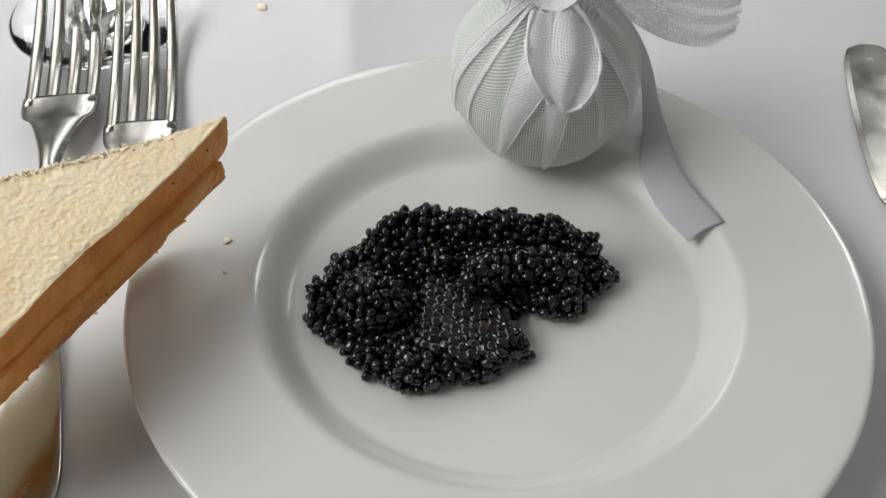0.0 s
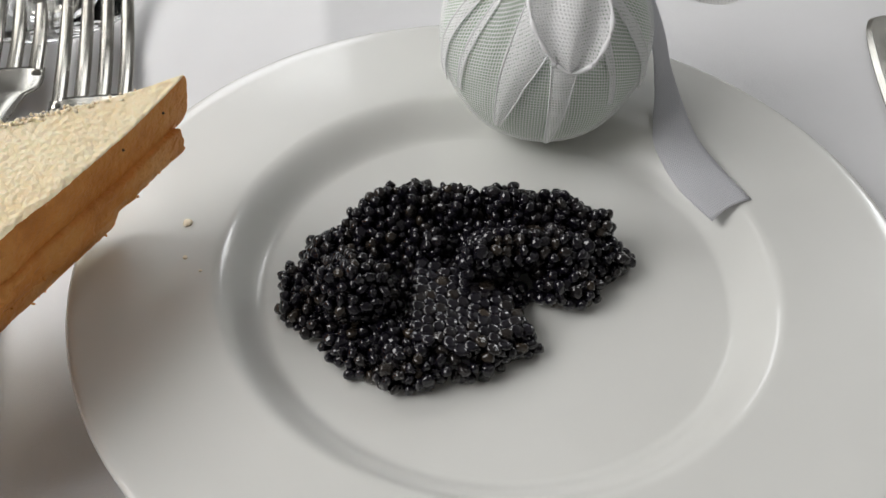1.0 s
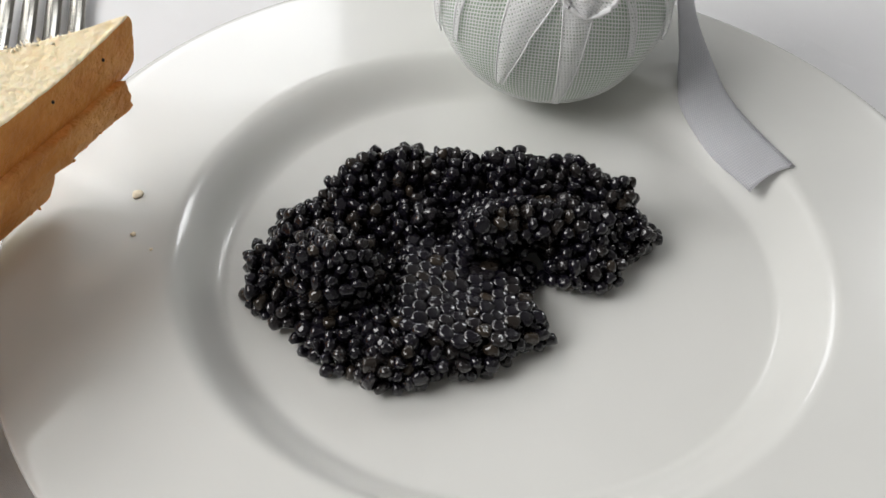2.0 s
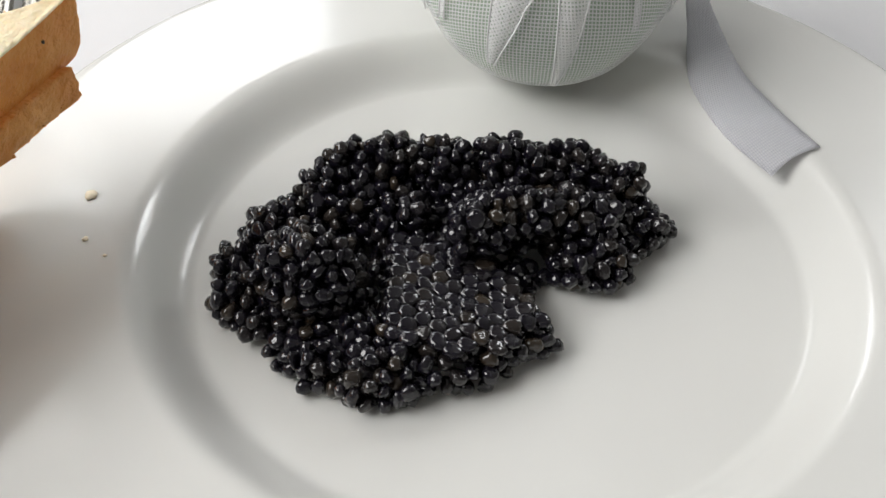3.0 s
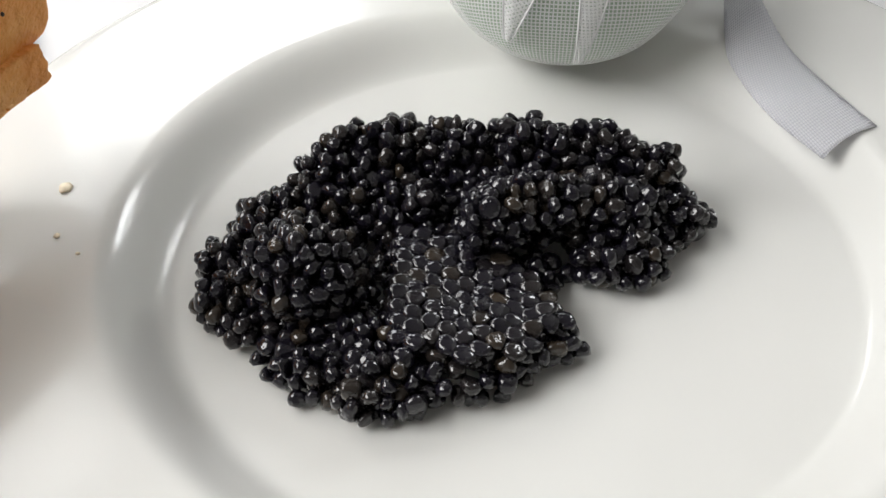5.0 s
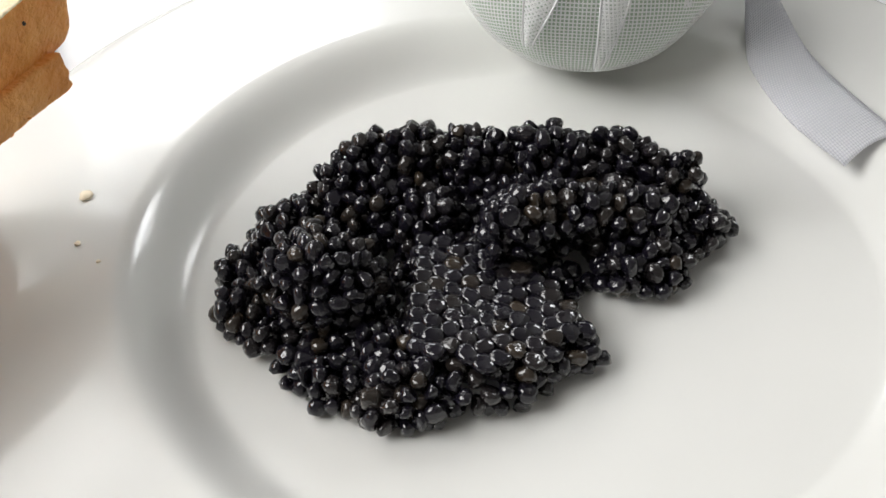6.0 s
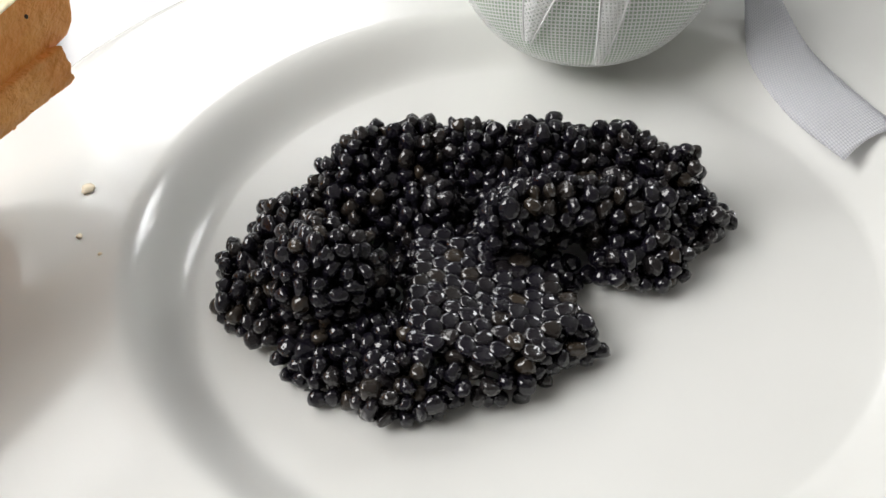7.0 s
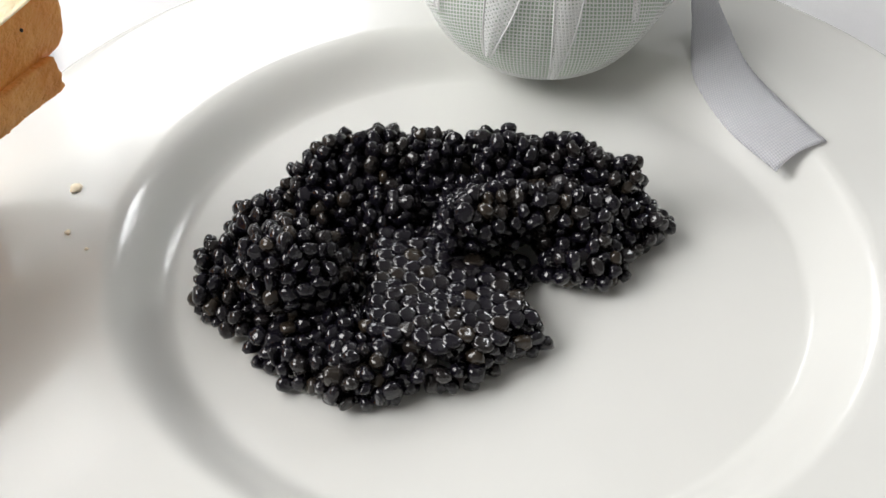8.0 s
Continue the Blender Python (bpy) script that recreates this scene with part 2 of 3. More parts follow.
def window_frame(name, along, at, a, b, z0, z1):
    root = tagged(new(name), "white painted window frame set in the wall opening", "window", kind="structure")
    for lo, hi in (((a, z0), (a + 0.04, z1)), ((b - 0.04, z0), (b, z1)), ((a + 0.04, z0), (b - 0.04, z0 + 0.04)), ((a + 0.04, z1 - 0.04), (b - 0.04, z1))):
        bm = bmesh.new()
        p, q = (lo[0], at, lo[1]), (hi[0], at + 0.05, hi[1])
        if along == "y":
            p, q = (at, lo[0], lo[1]), (at + 0.05, hi[0], hi[1])
        bmesh.ops.bevel(bm, geom=[e for e in box(bm, p, q)[0].link_edges], offset=0.004, segments=1, affect="EDGES")
        part("frame_bar", bm, FRAME_PAINT, root, smooth=False)
    return root


window_frame("window_1", "y", -1.03, -0.66, 0.18, 0.48, 1.2)
window_frame("window_2", "y", -1.03, 0.38, 1.06, 0.6, 1.34)
window_frame("window_4", "x", 1.64, -0.8, -0.24, 0.68, 1.28)
window_frame("window_3", "x", 1.64, 0.79, 1.21, 1.0, 1.6)
bm = bmesh.new()
box(bm, (X0 - 0.12, Y0 - 0.12, FLOOR - 0.1), (X1 + 0.12, Y1 + 0.12, FLOOR))
tagged(part("floor", bm, BOARDS, smooth=False), "brown wooden floor under the dining table", "floor", kind="structure")
bm = bmesh.new()
box(bm, (X0 - 0.12, Y0 - 0.12, ROOF), (X1 + 0.12, Y1 + 0.12, ROOF + 0.1))
tagged(part("ceiling", bm, CEILING, smooth=False), "plain pale painted ceiling above the table", "ceiling", kind="structure")

table = tagged(new("dining_table"), "dark wooden dining table under a white cloth", "table")
bm = bmesh.new()
box(bm, (-0.55, -0.42, -0.034), (0.65, 0.58, -0.004))
part("tabletop", bm, WOOD, table, smooth=False)
for lx in (-0.5, 0.6):
    for ly in (-0.37, 0.53):
        bm = bmesh.new()
        bmesh.ops.create_cone(bm, cap_ends=True, segments=16, radius1=0.022, radius2=0.032, depth=0.716, matrix=Matrix.Translation((lx, ly, -0.392)))
        part("leg", bm, WOOD, table)


def tablecloth():
    """One cloth with an ironed crease that stands up behind the plate."""
    def height(x, y):
        line = -0.0655 - 0.19 * (y - 0.12)
        d = x - line
        fade = min(1.0, max(0.0, (y - 0.07) / 0.03))
        side = 0.055 if d < 0 else 0.03
        z = 0.0085 * fade * math.exp(-abs(d) / side)
        z += 0.0010 * (noise.noise((x * 11, y * 11, 0.3)) + 0.6)
        if x * x + y * y < 0.0056:
            z = min(z, 0.0004)
        return max(z, 0.0)

    def axis(lo, hi, a, b, fine, coarse):
        mid = [a + (b - a) * i / fine for i in range(fine + 1)]
        return [lo + (a - lo) * i / coarse for i in range(coarse)] + mid + [b + (hi - b) * (i + 1) / coarse for i in range(coarse)]
    bm = bmesh.new()
    xs, ys = axis(-0.6, 0.7, -0.22, 0.2, 170, 14), axis(-0.47, 0.63, -0.14, 0.28, 110, 14)
    rows = []
    for y in ys:
        row = []
        for x in xs:
            over = max(-0.56 - x, x - 0.66, -0.43 - y, y - 0.59, 0)
            row.append((x, y, height(x, y) - (0.0 if over == 0 else over * 3.0)))
        rows.append(row)
    grid_faces(bm, rows)
    ob = part("tablecloth", bm, CLOTH)
    mod = ob.modifiers.new("thickness", "SOLIDIFY")
    mod.thickness, mod.offset = 0.0008, -1.0
    return tagged(ob, "white woven tablecloth with an ironed crease", "tablecloth")


tablecloth()


# ---- the plate ----
def plate_height(r):
    """Height of the plate's upper face at a radius."""
    prof = PLATE_TOP
    for (a, za), (b, zb) in zip(prof, prof[1:]):
        if r <= b:
            return za + (zb - za) * (r - a) / (b - a)
    return prof[-1][1]


def s_curve(r):
    """The well: a flat floor that turns up into the slope and rolls over onto the rim."""
    t = min(1.0, max(0.0, (r - 0.0608) / 0.0139))
    return 0.0091 + 0.0086 * (t * t * (3 - 2 * t)) + max(0.0, r - 0.0735) * 0.02


PLATE_TOP = [(0.0, 0.0089), (0.03, 0.0089), (0.0608, 0.0091)] + [(0.0608 + 0.0007 * i, s_curve(0.0608 + 0.0007 * i)) for i in range(1, 22)] + [(0.085, s_curve(0.085)), (0.1, s_curve(0.1)), (0.105, 0.0184), (0.1075, 0.01848), (0.1088, 0.01838)]
plate_body = PLATE_TOP + [(0.1096, 0.0181), (0.1101, 0.0175), (0.1096, 0.0169), (0.107, 0.0160), (0.09, 0.0141), (0.078, 0.0128), (0.066, 0.0065), (0.0655, 0.0012), (0.064, 0.0008), (0.0625, 0.0012), (0.061, 0.0046), (0.03, 0.0048), (0.0, 0.0048)]
plate = tagged(part("dinner_plate", lathe(plate_body, 192), PORCELAIN), "round white porcelain plate with a broad rim and sunken well", "plate")


# ---- the caviar ----
FLOOR_Z = 0.0090
# spoonfuls of the heap, in millimetres over the well: centre x, y, z, half widths, turn in degrees
CLUMPS = [
    (-35.5, -16.0, 11.5, 10.3, 8.4, 8.3, -10),
    (-32.0, -27.5, 2.0, 11.5, 8.0, 4.6, -35),
    (-45.0, -17.5, 2.0, 9.5, 7.5, 4.8, -50),
    (-21.5, -32.5, 3.0, 10.0, 7.0, 6.0, 0),
    (-50.0, -7.5, 2.8, 6.5, 6.0, 5.2, 0),
    (-43.5, 0.5, 5.0, 8.5, 8.0, 6.5, 40),
    (-35.5, 10.0, 7.5, 6.0, 5.5, 8.0, 0),
    (-33.5, 14.0, 13.5, 2.4, 2.4, 3.0, 0),
    (-31.0, 7.0, 5.0, 10.0, 9.0, 7.5, 20),
    (-24.5, 16.0, 9.0, 9.5, 6.5, 9.5, 0),
    (-12.0, 16.5, 8.5, 10.0, 6.5, 9.5, 5),
    (2.0, 17.0, 9.0, 10.5, 6.5, 9.5, -5),
    (14.5, 17.0, 9.0, 9.5, 6.0, 9.0, -12),
    (23.5, 15.0, 7.0, 6.0, 5.5, 7.5, 0),
    (30.5, 11.5, 3.0, 5.0, 5.0, 4.0, 0),
    (27.0, 9.0, 4.0, 6.0, 6.0, 6.0, 0),
    (-3.6, -2.0, 12.5, 6.0, 5.0, 5.8, 20),
    (5.0, 2.5, 11.5, 7.5, 5.0, 6.0, 15),
    (15.0, 5.5, 8.0, 9.0, 6.0, 7.5, 10),
    (0.0, 9.0, 6.0, 12.0, 7.0, 8.0, 5),
    (20.0, -1.5, 3.5, 7.0, 5.5, 5.5, 15),
    (15.0, -4.0, 3.5, 4.0, 4.2, 4.8, 0),
    (-20.0, 4.5, 5.5, 8.0, 7.0, 7.0, 0),
    (-10.0, 5.0, 3.0, 8.0, 8.0, 6.0, 0),
    (-25.0, -14.0, 0.0, 9.0, 14.0, 4.6, 0),
    (-26.0, -24.0, 1.0, 9.0, 8.0, 6.5, 0),
    (4.0, -4.0, 0.5, 6.0, 6.0, 4.5, 0),
    (-9.0, -31.5, 2.5, 9.0, 4.0, 5.0, 8),
    (-50.0, -14.0, 2.0, 6.0, 6.0, 5.0, 0),
    (27.0, 14.5, 13.5, 2.4, 2.2, 2.2, 0),
]
# outline of the pressed slab's upper face, in millimetres
SLAB = [(-20.5, -2.0), (-5.0, -3.5), (6.0, -14.5), (10.5, -21.5), (1.0, -29.5), (-10.0, -32.0), (-19.5, -28.0)]


def clump_distance(p):
    """Distance of many points, in millimetres, to the surface of the joined spoonfuls; negative inside."""
    best = np.full(len(p), 1e3)
    for cx, cy, cz, rx, ry, rz, turn in CLUMPS:
        c, s = math.cos(radians(turn)), math.sin(radians(turn))
        x, y = p[:, 0] - cx, p[:, 1] - cy
        q = np.stack([x * c + y * s, y * c - x * s, p[:, 2] - cz], 1)
        r = np.array([rx, ry, rz])
        k0, k1 = np.linalg.norm(q / r, axis=1), np.linalg.norm(q / (r * r), axis=1) + 1e-9
        best = np.minimum(best, k0 * (k0 - 1) / k1)
    return best


def slab_top(x, y):
    return 10.0 - 0.04 * (y + 20) - 0.09 * (x + 8)


def slab_inside(x, y, z):
    """How far a point lies within the slab's sides, which lean out a little towards the plate."""
    lean = 0.28 * max(0.0, slab_top(x, y) - z)
    least = 1e3
    for (ax, ay), (bx, by) in zip(SLAB, SLAB[1:] + SLAB[:1]):
        dx, dy = bx - ax, by - ay
        least = min(least, ((y - ay) * dx - (x - ax) * dy) / math.hypot(dx, dy) * -1)
    return least + lean


GRAIN = 0.00186


def grain_mesh(seed, flat):
    """One egg: a ball with a few soft dents, where its neighbours press, or a flattened one."""
    rng = random.Random(seed)
    bm = bmesh.new()
    bmesh.ops.create_icosphere(bm, subdivisions=2, radius=1.0)
    cuts = [(Vector((rng.gauss(0, 1), rng.gauss(0, 1), rng.gauss(0, 1))).normalized(), rng.uniform(0.5, 0.86)) for _ in range(7)]
    if flat:
        cuts = [(Vector((rng.gauss(0, 0.12), rng.gauss(0, 0.12), 1)).normalized(), 0.38)] + cuts[:2]
    for v in bm.verts:
        for n, d in cuts:
            over = v.co.dot(n) - d
            if over > 0:
                v.co -= n * over * 0.85
        v.co *= 1 + 0.15 * noise.noise(v.co * 1.6 + Vector((seed * 3.1, 0, 0)))
        v.co *= GRAIN
    me = bpy.data.meshes.new("roe_grain")
    bm.to_mesh(me)
    bm.free()
    me.materials.append(ROE)
    me.polygons.foreach_set("use_smooth", [True] * len(me.polygons))
    return me


def caviar():
    """Places of the eggs: the slab's close rows, then the loose ones, those at the surface first."""
    rng = random.Random(7)
    cell, made, eggs = 3.2, {}, []

    def free(p, gap):
        k = [int(math.floor(c / cell)) for c in p]
        for dx in (-1, 0, 1):
            for dy in (-1, 0, 1):
                for dz in (-1, 0, 1):
                    for q in made.get((k[0] + dx, k[1] + dy, k[2] + dz), ()):
                        if (q - p).length_squared < gap * gap:
                            return False
        return True

    def add(p, turned, size, flat, depth):
        made.setdefault(tuple(int(math.floor(c / cell)) for c in p), []).append(p)
        at = Vector((p.x / 1000, p.y / 1000, FLOOR_Z + p.z / 1000))
        eggs.append((depth, at, Matrix.Translation(at) @ turned.to_matrix().to_4x4() @ Matrix.Diagonal((*size, 1)), flat))

    c, s = math.cos(radians(-28)), math.sin(radians(-28))
    step, rows = 3.15, []
    for layer in range(5):
        for i in range(-9, 10):
            for j in range(-9, 10):
                u = (i + 0.5 * (j % 2) + 0.33 * layer) * step + rng.gauss(0, 0.18)
                v = (j * 0.87 + 0.4 * layer) * step + rng.gauss(0, 0.18)
                x, y = -8 + u * c - v * s, -18 + u * s + v * c
                z = slab_top(x, y) - 1.0 - layer * 2.3 + rng.gauss(0, 0.12) + 0.5 * noise.noise((x * 0.16, y * 0.16, 4.0))
                edge = slab_inside(x, y, z)
                if edge < 0.2 * rng.random() or z < 1.2:
                    continue
                rows.append((x, y, z - (0.5 if edge < 1.6 else 0.0), layer))
    inside = clump_distance(np.array([r[:3] for r in rows]))
    for (x, y, z, layer), d in zip(rows, inside):
        if d > -1.2:
            k = rng.uniform(0.92, 1.06)
            add(Vector((x, y, z)), Euler((rng.gauss(0.08, 0.1), rng.gauss(0.1, 0.1), radians(2) + rng.gauss(0, 0.25))), (k * 1.12, k * 0.96, k * 0.9), layer == 0, 0.0 if layer == 0 else 0.002 * layer)

    picks = np.random.RandomState(5).uniform((-62, -44, 1.3), (40, 29, 24), (520000, 3))
    d = clump_distance(picks)
    keep = (d > -7.0) & (d < 0.6)
    picks, d = picks[keep], d[keep]
    for near, far, gap in ((-0.9, 0.15, 2.62), (-1.6, -0.7, 2.5), (-3.8, -1.6, 2.5), (-6.8, -3.8, 3.0)):
        for p, dist in zip(picks, d):
            dist = dist - 1.8 * noise.noise((p[0] * 0.2, p[1] * 0.2, p[2] * 0.2)) - 0.05
            if not near <= dist < far:
                continue
            x, y, z = (float(k) for k in p)
            if z < slab_top(x, y) - 0.6 and slab_inside(x, y, z) > 1.3:
                continue
            q = Vector((x, y, z))
            if free(q, gap * rng.uniform(0.9, 1.08)):
                k = rng.choice((0.82, 0.9, 0.96, 1.0, 1.05, 1.12))
                add(q, Euler([rng.uniform(0, 6.28) for _ in range(3)]), (k * rng.uniform(0.98, 1.14), k * rng.uniform(0.86, 1.04), k * rng.uniform(0.8, 0.98)), rng.random() < 0.3, max(0.0, -near / 1000 - 0.0009))
    return eggs


heap_root = tagged(new("caviar_mound"), "glossy black caviar spooned in a heap on the plate", "caviar")
heap_root.location = (0, 0, FLOOR_Z)
eggs = caviar()
ROUND, FLAT = [grain_mesh(i, False) for i in range(8)], [grain_mesh(20 + i, True) for i in range(5)]
back = Matrix.Translation((0, 0, -FLOOR_Z))
# the eggs on top of the heap that stand highest are picked singly
order = sorted(range(len(eggs)), key=lambda i: (eggs[i][0] > 0.0005, eggs[i][1].y - eggs[i][1].z))
single = set(order[:300])
verts, faces, base = [], [], 0
data = {}
for me in ROUND + FLAT:
    co = np.empty(len(me.vertices) * 3)
    me.vertices.foreach_get("co", co)
    data[me.name] = (co.reshape(-1, 3), np.array([tuple(p.vertices) for p in me.polygons]))
for i, (depth, p, m, flat) in enumerate(eggs):
    me = FLAT[i % 5] if flat else ROUND[i % 8]
    if i in single:
        ob = new("roe_grain", me)
        ob.parent = heap_root
        ob.matrix_basis = back @ m
    else:
        co, fa = data[me.name]
        mm = np.array(back @ m)
        verts.append(co @ mm[:3, :3].T + mm[:3, 3])
        faces.append(fa + base)
        base += len(co)
me = bpy.data.meshes.new("roe_mass")
me.from_pydata(np.concatenate(verts).tolist(), [], np.concatenate(faces).tolist())
me.materials.append(ROE)
me.polygons.foreach_set("use_smooth", [True] * len(me.polygons))
mass = new("roe_mass", me)
mass.parent = heap_root
tagged(mass, kind="stuff")


# ---- the lemon in gauze ----
THREAD = material("white_thread", (0.88, 0.88, 0.89), 0.8)[0]


def tube(bm, path, radius, sides=8):
    rings = []
    for i, p in enumerate(path):
        d = (path[min(i + 1, len(path) - 1)] - path[max(i - 1, 0)]).normalized()
        a = d.orthogonal().normalized()
        b = d.cross(a)
        r = radius(i / (len(path) - 1)) if callable(radius) else radius
        rings.append([p + (a * math.cos(2 * math.pi * k / sides) + b * math.sin(2 * math.pi * k / sides)) * r for k in range(sides)])
    v = grid_faces(bm, rings, True)
    bm.faces.new(v[0][::-1])
    bm.faces.new(v[-1])


LEMON_AT, LEMON_R = Vector((0.0085, 0.0742, 0.0)), 0.0312


def bundle_point(theta, up, out=0.0):
    """A point of the wrapped half: theta round the stem, up from 0 at the base to 1 at the tied neck."""
    z0, mid, neck = 0.0180, 0.042, 0.072
    if up < 0.5:
        t = up / 0.5
        a = math.pi / 2 * (1 - t)
        r = LEMON_R * max(math.cos(a), 0.0) ** 0.55
        z = mid - (mid - z0) * max(math.sin(a), 0.0) ** 0.85
    else:
        t = (up - 0.5) / 0.5
        r = 0.0045 + (LEMON_R - 0.0045) * max(0.0, 1 - t ** 1.9) ** 0.75
        z = mid + (neck - mid) * t ** 0.95
        pleat = math.sin(theta * 11 + 1.5 * math.sin(theta * 3)) * 0.0011 * t
        r += pleat
    d = Vector((math.cos(theta), math.sin(theta), 0))
    p = LEMON_AT + d * (r + out)
    p.z = z + (out * 0.3 if up > 0.5 else 0)
    if up < 0.5:
        p.z -= 0.8 * max(0.0, z0 - 0.0003 - plate_height(math.hypot(p.x, p.y))) * max(0.0, math.sin(a)) ** 3
    return p


bundle = tagged(new("wrapped_lemon"), "lemon half wrapped in white gauze and tied, on the plate rim", "lemon")
bundle.location = (LEMON_AT.x, LEMON_AT.y, 0.018)
to_bundle = Matrix.Translation(-Vector(bundle.location))


def under_bundle(ob):
    ob.data.transform(to_bundle)
    ob.parent = bundle
    return ob


def bundle_shell(out, mat, name, n=160, m=90, lo=0.0, hi=1.0, t0=0.0, t1=2 * math.pi, closed=True):
    bm = bmesh.new()
    rows = []
    for j in range(m + 1):
        up = lo + (hi - lo) * j / m
        rows.append([bundle_point(t0 + (t1 - t0) * i / n, up, out) for i in range(n if closed else n + 1)])
    grid_faces(bm, rows, closed)
    return part(name, bm, mat)


flesh = under_bundle(bundle_shell(-0.0012, LEMON, "lemon_half", 96, 40, 0.0, 0.9))
flesh["label"] = "pale green lemon seen through the gauze"


def plane_uv(p):
    """The weave runs across and up the front of the bundle."""
    q = p
    a = math.atan2(q.x, -q.y)
    return (a * 0.031 + 0.12 * q.z * math.sin(2 * a), q.z * 1.25 + 0.010 * a * a)


shell = under_bundle(bundle_shell(0.0, GAUZE, "gauze_wrap"))
set_uv(shell, plane_uv)


def fold(t0, t1, width0, width1, lo, hi, out, skew):
    """A doubled pleat of gauze that runs from the base up to the neck."""
    bm = bmesh.new()
    rows = []
    for j in range(41):
        s = j / 40
        up = lo + (hi - lo) * s
        mid = t0 + (t1 - t0) * s
        w = width0 + (width1 - width0) * s
        rows.append([bundle_point(mid + w * (i / 8 - 0.5), up, out + (0.0006 if width1 > 0.3 else 0.0002) * math.sin(math.pi * i / 8)) for i in range(9)])
    grid_faces(bm, rows)
    ob = under_bundle(part("gauze_fold", bm, GAUZE_FOLD))
    for side in (0, 8):
        bm = bmesh.new()
        tube(bm, [r[side] + (r[side] - LEMON_AT).normalized() * 0.0002 for r in rows], 0.00022, 5)
        under_bundle(part("fold_edge", bm, THREAD))
    set_uv(ob, lambda p: (plane_uv(p)[0] * math.cos(skew) + plane_uv(p)[1] * math.sin(skew), plane_uv(p)[1] * math.cos(skew) - plane_uv(p)[0] * math.sin(skew)))
    return ob


front = -math.pi / 2
fold(front - 0.42, front + 0.02, 0.06, 0.62, 0.30, 0.97, 0.0010, 0.5)
fold(front + 0.10, front + 0.22, 0.05, 0.40, 0.22, 0.97, 0.0012, 0.1)
for a, b, w, lo in ((-1.2, -0.85, 0.10, 0.36), (-0.86, -0.6, 0.05, 0.40), (0.66, 0.5, 0.05, 0.42), (1.15, 0.8, 0.10, 0.40)):
    fold(front + a, front + b, w, w * 1.8, lo, 0.97, 0.0006, 0.2)


def gauze_flap():
    """The frayed corner of the gauze that hangs down in front from the neck."""
    bm = bmesh.new()
    rows = []
    for j in range(31):
        s = j / 30
        half = 0.60 * (1 - s) ** 0.5 * (0.55 + 0.45 * (1 - s)) + 0.02
        row = []
        for i in range(21):
            k = i / 20 * 2 - 1
            p = bundle_point(front + 0.22 + half * k, 0.97 - 0.37 * s, 0.0024 + 0.0022 * math.sin(k * 5 + s * 3) * (1 - 0.5 * s) + 0.003 * math.sin(math.pi * s))
            row.append(p)
        rows.append(row)
    grid_faces(bm, rows)
    ob = under_bundle(part("gauze_corner", bm, GAUZE_FOLD, label="frayed corner of the gauze"))
    strip_uv(ob, 21)
    # its doubled hem
    rim = spline([r[0] for r in rows[:28:3]] + [rows[-1][10]] + [r[-1] for r in rows[27::-3]], 4)
    bm = bmesh.new()
    tube(bm, [p + Vector((0, -0.0004, 0.0003)) for p in rim], lambda t: 0.0006 + 0.0002 * math.sin(t * 60), 8)
    under_bundle(part("gauze_hem", bm, THREAD))
    # loose threads along its edge
    rng = random.Random(3)
    bm = bmesh.new()
    for _ in range(70):
        j = rng.randrange(4, 30)
        a, b = rows[j][0 if rng.random() < 0.6 else 20], rows[j][10]
        d = (a - b).normalized() if (a - b).length > 1e-5 else Vector((0, -1, 0))
        d = (d + Vector((rng.gauss(0, 0.4), rng.gauss(-0.2, 0.3), rng.gauss(-0.3, 0.4)))).normalized()
        tube(bm, [a - d * 0.0006, a + d * rng.uniform(0.0006, 0.0022)], 0.00009, 4)
    fr = under_bundle(part("fringe", bm, THREAD))
    return ob


gauze_flap()


def tuft():
    """The bunched gauze above the tied neck."""
    bm = bmesh.new()
    rows = []
    for j in range(16):
        s = j / 15
        row = []
        for i in range(72):
            th = 2 * math.pi * i / 72
            r = 0.0042 + 0.017 * s ** 1.3 + 0.0045 * s * math.sin(th * 7 + 2 * math.sin(th * 2))
            row.append(LEMON_AT + Vector((math.cos(th) * r, math.sin(th) * r, 0.071 + 0.016 * s - 0.004 * s * s + 0.002 * s * math.sin(th * 5))))
        rows.append(row)
    grid_faces(bm, rows, True)
    ob = under_bundle(part("gauze_tuft", bm, GAUZE_FOLD))
    strip_uv(ob, 72)


tuft()


def ribbon_strip(left, right, per=10, across=8, curl=0.0):
    bm = bmesh.new()
    rows = []
    for a, b in zip(spline(left, per), spline(right, per)):
        n = Vector((0, 0, 1))
        rows.append([a.lerp(b, i / across) + n * curl * math.sin(math.pi * i / across) for i in range(across + 1)])
    d = (rows[-1][0] - rows[-2][0])
    rows[-1] = [p - d * 0.6 * math.sin(math.pi * i / across) for i, p in enumerate(rows[-1])]
    grid_faces(bm, rows)
    ob = part("ribbon_tail", bm, SATIN)
    strip_uv(ob, across + 1)
    mod = ob.modifiers.new("thickness", "SOLIDIFY")
    mod.thickness, mod.offset = 0.00025, 0.0
    return under_bundle(ob)


